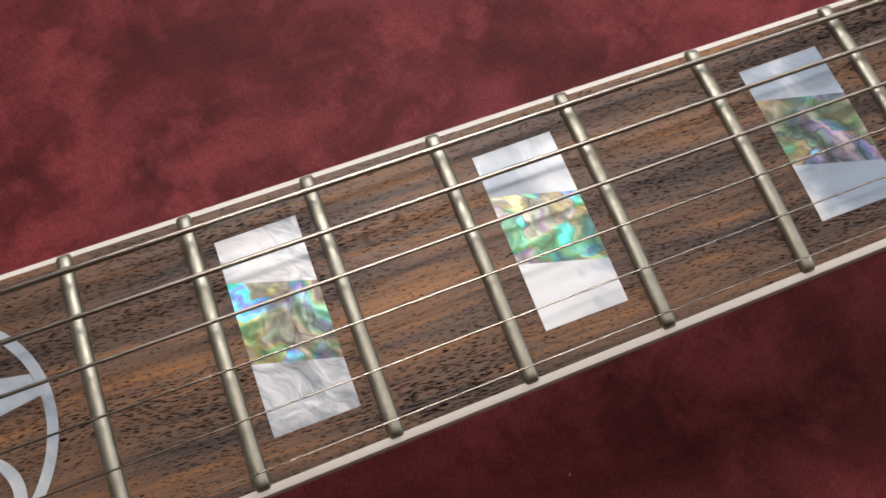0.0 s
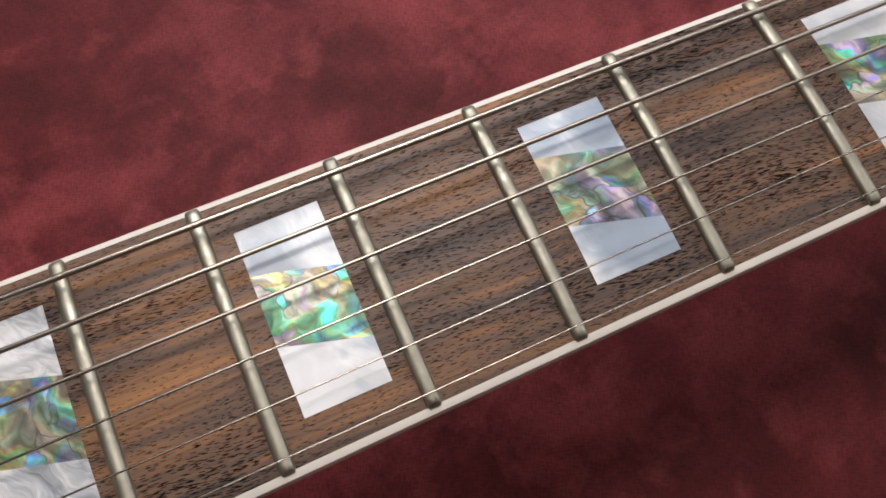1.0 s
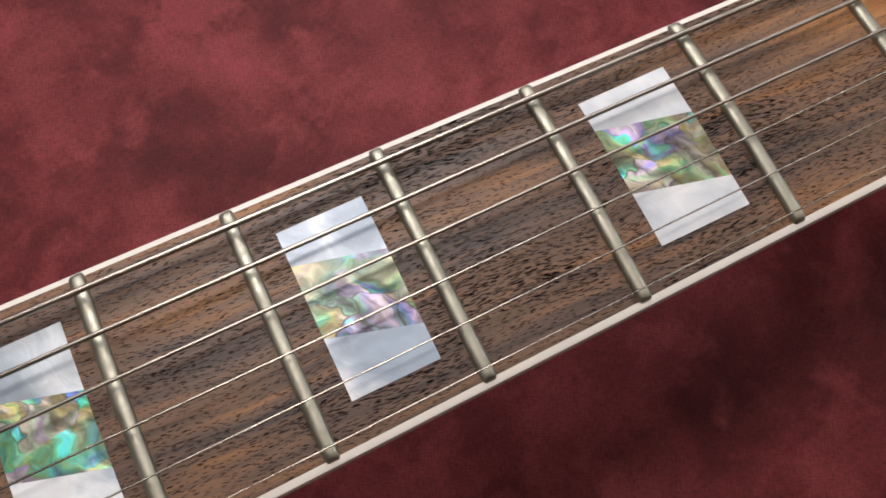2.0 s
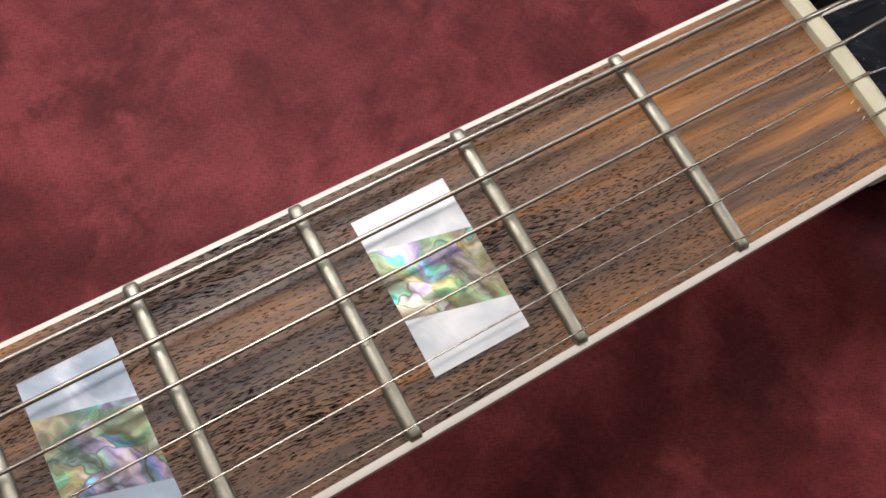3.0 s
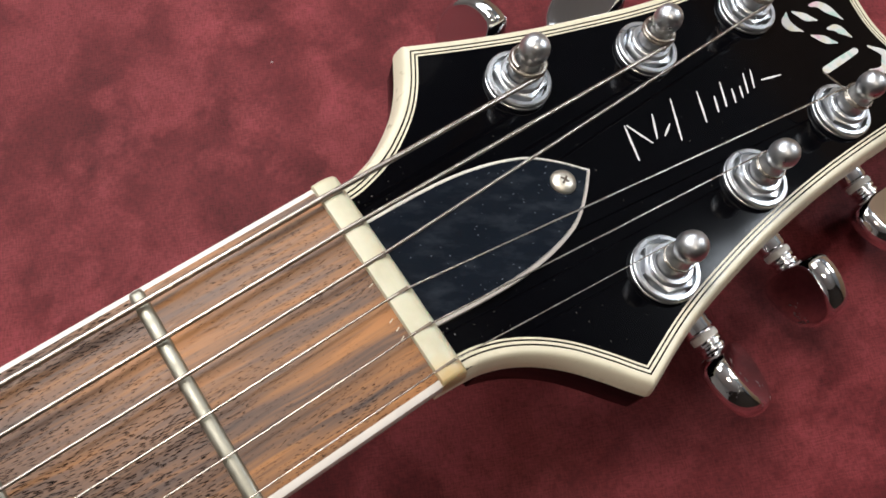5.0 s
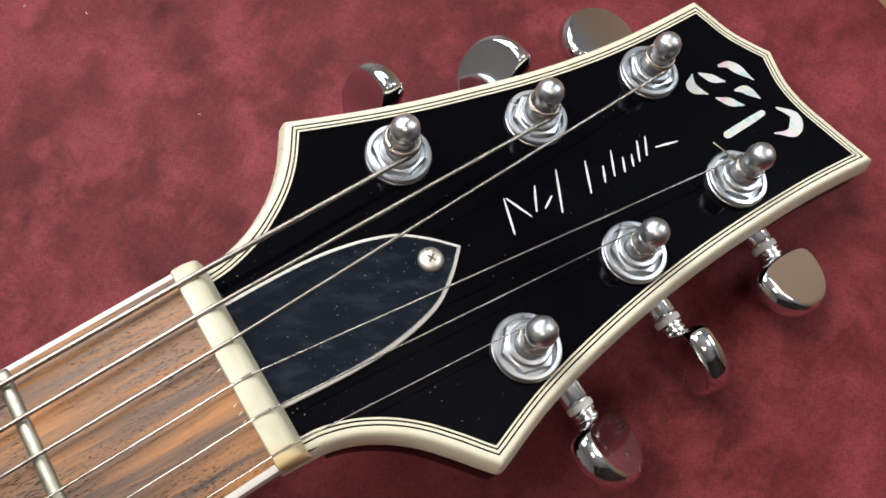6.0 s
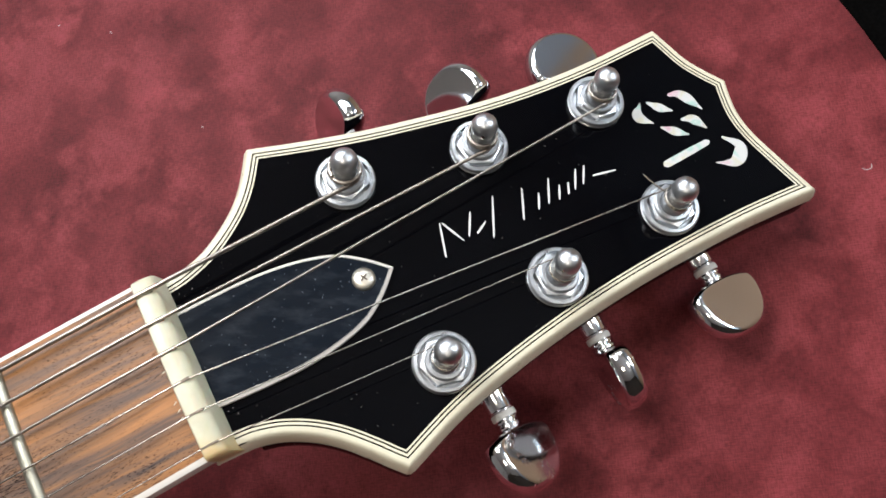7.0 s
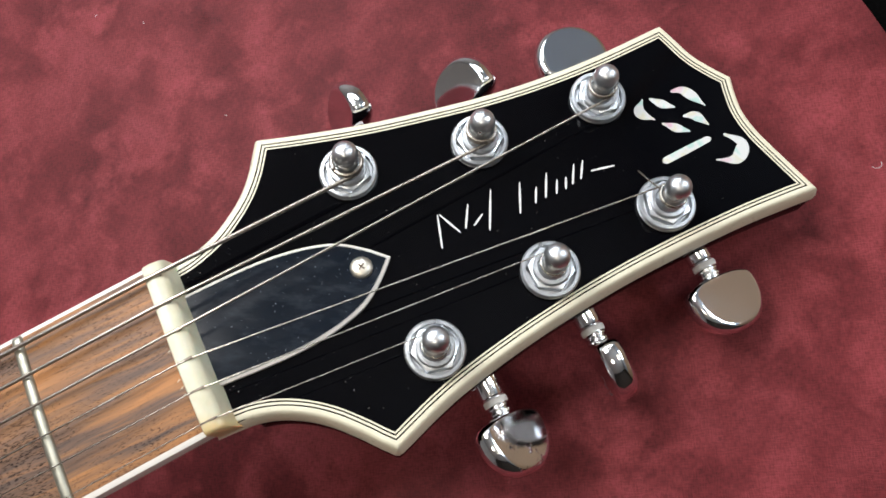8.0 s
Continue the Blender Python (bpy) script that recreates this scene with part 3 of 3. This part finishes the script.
loft(bm, rings)
nut = part("nut", bm, BONE, guitar, "aged bone nut with string slots")

# tiny flecks of old glue beside the nut
for x, y, turn in ((-0.0012, -0.0071, 20), (-0.0010, -0.0089, 24), (-0.0012, -0.0107, 28), (-0.0007, 0.0001, 12)):
    bm = box(-0.0005, 0.0004, -0.00008, 0.00008, -0.0003, 0.00006, 0.00003)
    bm.transform(pose(x, y, crown(y), 0, 0, turn))
    part("glue_fleck", bm, CREAM, guitar, "tiny pale fleck of glue")

# ---- the strings and tuners ----
POSTS = ((53.0, 25.8), (87.0, 19.6), (121.0, 17.8), (122.0, -16.0), (87.2, -18.9), (53.2, -24.7))
GAUGES = (0.00058, 0.00046, 0.00034, 0.00022, 0.000165, 0.000130)
POST_H = 0.0066


def string_y(i, x):
    """Across the board: the strings fan out from the nut."""
    a, b = 0.0180 - 0.00735 * i, 0.0197 - 0.0082 * i
    return a + (b - a) * (-x / 0.2093)


# dark strips in place of cut slots in the nut, a little wider than their strings; the recess shade is their colour
for i in range(6):
    y, half = string_y(i, 0.0), GAUGES[i] + 0.00010
    bm = box(0.0002, 0.0042, y - half, y + half, crown(y) + 0.0010, crown(y) + 0.00163, 0.00005)
    part("slot", bm, SLOT_SHADE, nut, "dark strip for a string slot's shade")


def string_mesh(i):
    bm = bmesh.new()
    r = GAUGES[i]
    u, v = POSTS[i][0] * MM, POSTS[i][1] * MM
    side = 1 if i < 3 else -1
    pts = []
    for k in range(25):
        x = -SCALE + 0.004 + (SCALE - 0.004) * k / 24
        pts.append(Vector((x, string_y(i, x), crown(string_y(i, x)) * (1 if x > -0.4 else 0.6) + 0.0014 + r - 0.0085 * x)))
    pts.append(Vector((0.0035, string_y(i, 0.0), crown(string_y(i, 0.0)) + 0.0011 + r)))
    # to the inner side of the post, then round it
    wrap = 0.0031 + r
    start = hs(u, v - side * wrap, POST_H - 0.0004)
    turn0 = -side * math.pi / 2
    pts += [pts[-1].lerp(start, k / 6) for k in range(1, 6)]
    turns = (1.9, 2.1, 2.4, 3.2, 3.4, 3.6)[i]
    for k in range(int(turns * 14)):
        a = turn0 + side * 2 * math.pi * k / 14
        pts.append(hs(u + wrap * math.cos(a), v + wrap * math.sin(a), POST_H - 0.0004 + 2.1 * r * k / 14 * 0.9))
    tube(bm, pts, r, 10)
    if i == 3:
        # the clipped end of this string stands out from the post
        tube(bm, [hs(u - 0.0020, v + 0.0022, POST_H + 0.0006), hs(u - 0.0038, v + 0.0050, POST_H + 0.0014), hs(u - 0.0052, v + 0.0088, POST_H + 0.0016)], r * 0.9, 8)
    return bm


for i in range(6):
    part("string", string_mesh(i), WOUND if i < 3 else STEEL, guitar, "wound steel guitar string" if i < 3 else "thin plain steel guitar string")

BUTTON_TURNS = (-73, -53, 5, 13, -98, 38)         # how far each button's face leans towards the tip
COLLAR_V = (0.0404, 0.0340, 0.0313, 0.0334, 0.0360, 0.0416)
SHAFT_U = (0.0090, 0.0076, 0.0068, 0.0079, 0.0070, 0.0098)      # how far each shaft stands from its post, towards the tip


def button_mesh(m):
    """A half-moon tuner button: straight towards the shaft, round outwards, with rolled edges. m: x across, y outwards, z its thickness."""
    line = []
    for i in range(40):
        a = 2 * math.pi * i / 40
        c, s = math.cos(a), math.sin(a)
        x = 0.0112 * math.copysign(abs(c) ** 0.86, c)
        y = 0.0112 * s if s > 0 else 0.0048 * math.copysign(abs(s) ** 0.6, s)
        line.append(Vector((x, y)))
    bm = bmesh.new()
    rings = []
    for k, h in ((0.3, -0.0031), (0.80, -0.0031), (0.84, -0.0031), (0.89, -0.0029), (0.95, -0.0023), (0.99, -0.0012), (1.0, 0.0), (0.99, 0.0012), (0.95, 0.0023), (0.89, 0.0029), (0.84, 0.0031), (0.80, 0.0031), (0.3, 0.0031)):
        rings.append([m @ Vector((p.x * k, p.y * k + 0.0006 * (1 - k), h)) for p in line])
    loft(bm, rings)
    return bm


def tuner(i):
    u, v = POSTS[i][0] * MM, POSTS[i][1] * MM
    side = 1 if i < 3 else -1
    base = hs_pose(u, v)
    bm = bmesh.new()
    lathe(bm, [(0.0071, -0.0004), (0.0073, 0.0001), (0.0073, 0.0004), (0.0070, 0.0006), (0.0073, 0.0008), (0.0074, 0.0012), (0.0073, 0.0016), (0.0070, 0.0019), (0.0062, 0.00195), (0.0061, 0.0018), (0.0060, 0.0004), (0.0030, 0.0004)], base, 40)
    body = part("tuner", bm, SOFT_CHROME, guitar, "chrome tuning machine with a half-moon button", crease=16)
    bm = bmesh.new()
    rings = []
    for r, h, six in ((0.0060, 0.0002, 1.0), (0.0060, 0.0020, 1.0), (0.0058, 0.0024, 1.0), (0.0047, 0.00255, 0.0), (0.00465, 0.0036, 0.0), (0.0044, 0.0038, 0.0), (0.0037, 0.00385, 0.0), (0.0035, 0.0030, 0.0)):
        ring = []
        for k in range(36):
            a = 2 * math.pi * k / 36
            edge = math.cos(math.pi / 6) / math.cos((a % (math.pi / 3)) - math.pi / 6)
            q = r * (1 - six + six * edge)
            ring.append(base @ Vector((q * math.cos(a + 0.35 + i * 0.3), q * math.sin(a + 0.35 + i * 0.3), h)))
        rings.append(ring)
    loft(bm, rings)
    part("hex_nut", bm, SOFT_CHROME, body, crease=14)
    bm = bmesh.new()
    lathe(bm, [(0.0033, 0.0026), (0.0033, 0.0040), (0.0031, 0.0043), (0.0029, 0.0048), (0.0028, 0.0072), (0.0024, 0.0080), (0.0023, 0.0086), (0.0026, 0.0090),
               (0.0029, 0.0098), (0.0032, 0.0108), (0.0032, 0.0118), (0.0029, 0.0129), (0.0024, 0.0137), (0.0017, 0.0142), (0.0008, 0.0145), (0.0002, 0.0146)], base, 32)
    part("post", bm, SOFT_CHROME, body, crease=30)
    # housing on the back, shaft out of the edge, ribbed collar, button
    shaft_u, shaft_h = u + SHAFT_U[i], -0.0160
    housing = hs_pose(u + 0.003, v + side * 0.002, -0.0185)
    bm = box(-0.008, 0.008, -0.009, 0.009, -0.0038, 0.0038, 0.002)
    bm.transform(housing)
    part("gear_housing", bm, CHROME, body)
    out = Matrix.Translation(hs(shaft_u, side * (COLLAR_V[i] - 0.0157), shaft_h)) @ HS_TURN @ pose(0, 0, 0, -90 * side, 0, 0)
    bm = bmesh.new()
    lathe(bm, [(0.0034, 0.0), (0.0034, 0.0126), (0.0032, 0.0130), (0.0028, 0.0132), (0.0027, 0.0152), (0.0031, 0.0153), (0.0032, 0.0157), (0.0031, 0.0161), (0.0027, 0.0163), (0.0027, 0.0166), (0.0030, 0.0168), (0.0031, 0.0172), (0.0030, 0.0176), (0.0026, 0.0178), (0.0024, 0.0225)], out, 24)
    part("shaft", bm, CHROME, body)
    bm = bmesh.new()
    lathe(bm, [(0.0028, 0.0134), (0.0031, 0.0135), (0.0032, 0.0138), (0.0032, 0.0147), (0.0031, 0.0150), (0.0028, 0.0151)], out, 24)
    part("washer", bm, NYLON, body, "white nylon washer")
    spot = Matrix.Translation(hs(shaft_u, side * (COLLAR_V[i] + 0.0068), shaft_h)) @ HS_TURN @ pose(0, 0, 0, 0, 0, 0 if side > 0 else 180) @ pose(0, 0, 0, 0, side * BUTTON_TURNS[i], 0)
    part("button", button_mesh(spot), CHROME if i < 4 else PITTED_CHROME, body, "polished chrome half-moon button")


for i in range(6):
    tuner(i)

# ---- truss rod cover ----
COVER_TOP = ((3.0, 12.4), (6.4, 12.7), (15.0, 13.1), (23.0, 13.2), (30.0, 12.7), (37.0, 11.4), (43.0, 9.3), (48.5, 5.4), (53.3, 0.8))
COVER = [p * MM for p in curve_through(COVER_TOP)] + [p * MM for p in curve_through([(u, 1.5 - v) for u, v in reversed(COVER_TOP)])[1:]]
bm = bmesh.new()
plate(bm, inset(COVER, 0.0007), 0.0, 0.0016)
cover = part("truss_rod_cover", bm, PLATE, guitar, "black bullet-shaped cover plate with a white bevelled edge")
bm = bmesh.new()
outer, inner = COVER, inset(COVER, 0.00085)
band(bm, outer, inner, lambda p: hs(p.x, p.y, 0.0011 if p in outer else 0.00165), lambda p: hs(p.x, p.y, 0.0))
part("edge", bm, WHITE, cover, "white bevelled edge")
bm = bmesh.new()
lathe(bm, [(0.0028, 0.0012), (0.0028, 0.0018), (0.0025, 0.0023), (0.0015, 0.0027), (0.0002, 0.0028)], hs_pose(0.0457, 0.0010), 24)
screw = part("screw", bm, SCREW, cover, "small round nickel cross-head screw")
# dark bars for the cross recess, its shade in their colour
for turn in (30, 120):
    bm = box(-0.0010, 0.0010, -0.00022, 0.00022, 0.0025, 0.00281)
    bm.transform(hs_pose(0.0457, 0.0010) @ pose(0, 0, 0, 0, 0, turn))
    part("slot", bm, SLOT_SHADE, screw)


# ---- marks on the face ----
def stroke_mesh(points, w, h=0.00006):
    """A flat painted bar along a few (u, v) points in millimetres, w its half-widths at start, middle and end."""
    run = [p * MM for p in curve_through(points, 12)]
    gone = [0.0]
    for p, q in zip(run, run[1:]):
        gone.append(gone[-1] + (q - p).length)
    bm, prev = bmesh.new(), None
    for i, p in enumerate(run):
        way = (run[min(i + 1, len(run) - 1)] - run[max(i - 1, 0)]).normalized()
        t = gone[i] / gone[-1]
        swell = math.sin(math.pi * t) ** 2
        half = (w[1] * swell + (w[0] if t < 0.5 else w[2]) * (1 - swell)) * MM
        # round ends
        end = min(1.0, min(gone[i], gone[-1] - gone[i]) / (1.3 * half) + 0.02)
        half *= math.sqrt(1 - (1 - end) ** 2)
        side = Vector((-way.y, way.x)) * half
        row = [bm.verts.new(hs(q.x, q.y, h)) for q in (p - side, p + side)]
        if prev:
            bm.faces.new((prev[0], prev[1], row[1], row[0]))
        prev = row
    return bm


BARS = (((65.8, -2.5), (68.6, 6.2)), ((69.0, 6.0), (71.8, -0.6)), ((73.4, -0.2), (76.8, 5.6)), ((75.6, -0.4), (79.0, 1.6)), ((78.6, -3.2), (83.8, 6.8)),
        ((87.6, -2.4), (91.4, 5.4)), ((92.4, -1.6), (94.6, 2.4)), ((95.4, -1.4), (98.8, 4.8)), ((98.4, -1.6), (100.4, 2.0)), ((101.2, -1.4), (102.8, 1.6)),
        ((103.4, -1.0), (106.4, 4.0)), ((106.0, -0.6), (109.0, 4.0)), ((109.4, 0.4), (115.8, -0.9)))
for k, (a, b) in enumerate(BARS):
    mid = ((a[0] + b[0]) / 2, (a[1] + b[1]) / 2)
    part("signature_bar", stroke_mesh((a, mid, b), (0.20, 0.27, 0.17)), PAINT, head, "thin white painted bar", False)
LOGO = ((((132.0, 6.0), (129.4, 9.6), (132.0, 12.8)), (0.3, 1.1, 0.3)), (((133.6, 12.2), (136.0, 9.4), (138.8, 7.0)), (0.5, 0.9, 0.4)), (((140.0, 11.6), (143.4, 10.2), (146.4, 3.9)), (0.6, 1.1, 0.3)),
        (((133.0, 4.4), (136.4, 1.2), (138.8, -0.8)), (0.4, 0.9, 0.4)), (((139.2, 3.9), (142.2, 2.6), (144.2, -1.2)), (0.5, 1.0, 0.4)),
        (((127.6, -5.4), (135.0, -5.0), (142.6, -4.6)), (1.25, 0.72, 1.2)), (((146.2, -5.0), (149.2, -9.4), (145.6, -12.6), (140.4, -10.6)), (0.5, 1.3, 0.3)))
for points, w in LOGO:
    part("emblem", stroke_mesh(points, (0.8 * w[0], 1.4 * w[1], 0.7 * w[2])), EMBLEM, head, "pale iridescent emblem stroke", False)

# ---- the body, past the view, on which the guitar rests ----
bm = bmesh.new()
BODY = [p * MM for p in curve_through(((-405, 30), (-418, 70), (-445, 120), (-500, 140), (-560, 118), (-610, 112), (-680, 145), (-760, 165), (-830, 120), (-855, 0),
                                       (-830, -120), (-760, -165), (-680, -145), (-610, -112), (-560, -118), (-500, -140), (-445, -120), (-420, -80), (-428, -30)), 5)]
loft(bm, [[(p.x + (0.004 if k else 0), p.y * (0.985 if k else 1), z) for p in BODY] for z, k in ((-0.0618, 1), (-0.0590, 0), (-0.0180, 0), (-0.0145, 1))])
part("body", bm, LACQUER, guitar, "gloss black guitar body")
part("bridge", box(-0.640, -0.6225, -0.045, 0.045, -0.0150, 0.0065, 0.003), CHROME, guitar, "plain chrome bridge")

# ---- a few threads of lint on the cloth ----
for x, y, r, a0 in ((0.1790, -0.0270, 0.0014, 200), (-0.0110, 0.1450, 0.0004, 40), (0.0040, 0.1330, 0.0005, 120), (0.0170, 0.0850, 0.0003, 10), (-0.1990, -0.0390, 0.0003, 70)):
    bm = bmesh.new()
    tube(bm, [(x + r * math.cos(radians(a0 + 16 * i)), y + r * (1 + 0.05 * i) * math.sin(radians(a0 + 16 * i)), 0.0004 + 0.00004 * i) for i in range(10)], 0.00009, 6)
    tagged(part("lint_thread", bm, PAINT), "tiny curled white thread lying on red cloth", "lint", "lint on the cloth")

# ---- lamp fittings and window ----
# the second fitting carries the lamp added for the east wall
for lx, ly, lz, sx, sy, watts in UNSEEN_LAMPS:
    bm = box(lx - sx / 2 - 0.03, lx + sx / 2 + 0.03, ly - sy / 2 - 0.03, ly + sy / 2 + 0.03, lz + 0.006, TOP_Z - 0.002, 0.004)
    tagged(part("unseen_ceiling_light", bm, WHITE), "long white fitting of an unseen ceiling light", "lamp", "ceiling lights")
# unseen shades and cords, made up to carry the added lamps
for px, py, pz, sx, sy, watts in ADDED_PENDANTS:
    shade = box(px - sx / 2 - 0.02, px + sx / 2 + 0.02, py - sy / 2 - 0.02, py + sy / 2 + 0.02, pz + 0.006, pz + 0.06, 0.004)
    pendant = tagged(part("added_pendant_light", shade, WHITE), "broad white light, added unseen over the table", "lamp", "pendant lights")
    for dx in (-0.4 * sx, 0.4 * sx):
        bm = bmesh.new()
        tube(bm, [(px + dx, py, pz + 0.059), (px + dx + 0.001, py, (pz + TOP_Z) / 2), (px + dx, py, TOP_Z - 0.001)], 0.003, 8)
        part("cord", bm, BLACK_WOOD, pendant)
window = tagged(new("window_1"), "small bright window with a plain frame", "window", kind="structure")
window.location = (X1, WINDOW_Y, WINDOW_Z)
a, b = WINDOW_W / 2, WINDOW_H / 2
for y0, y1, z0, z1 in ((-a - 0.02, a + 0.02, -b - 0.02, -b), (-a - 0.02, a + 0.02, b, b + 0.02), (-a - 0.02, -a, -b + 0.001, b - 0.001), (a, a + 0.02, -b + 0.001, b - 0.001)):
    part("window_frame", box(0.01, 0.06, y0, y1, z0, z1, 0.003), WHITE, window)
for y0, y1, z0, z1 in ((-0.012, 0.012, -b, b), (-a, -0.013, -0.010, 0.010), (0.013, a, -0.010, 0.010)):
    part("glazing_bar", box(0.014, 0.032, y0, y1, z0, z1, 0.002), WHITE, window)
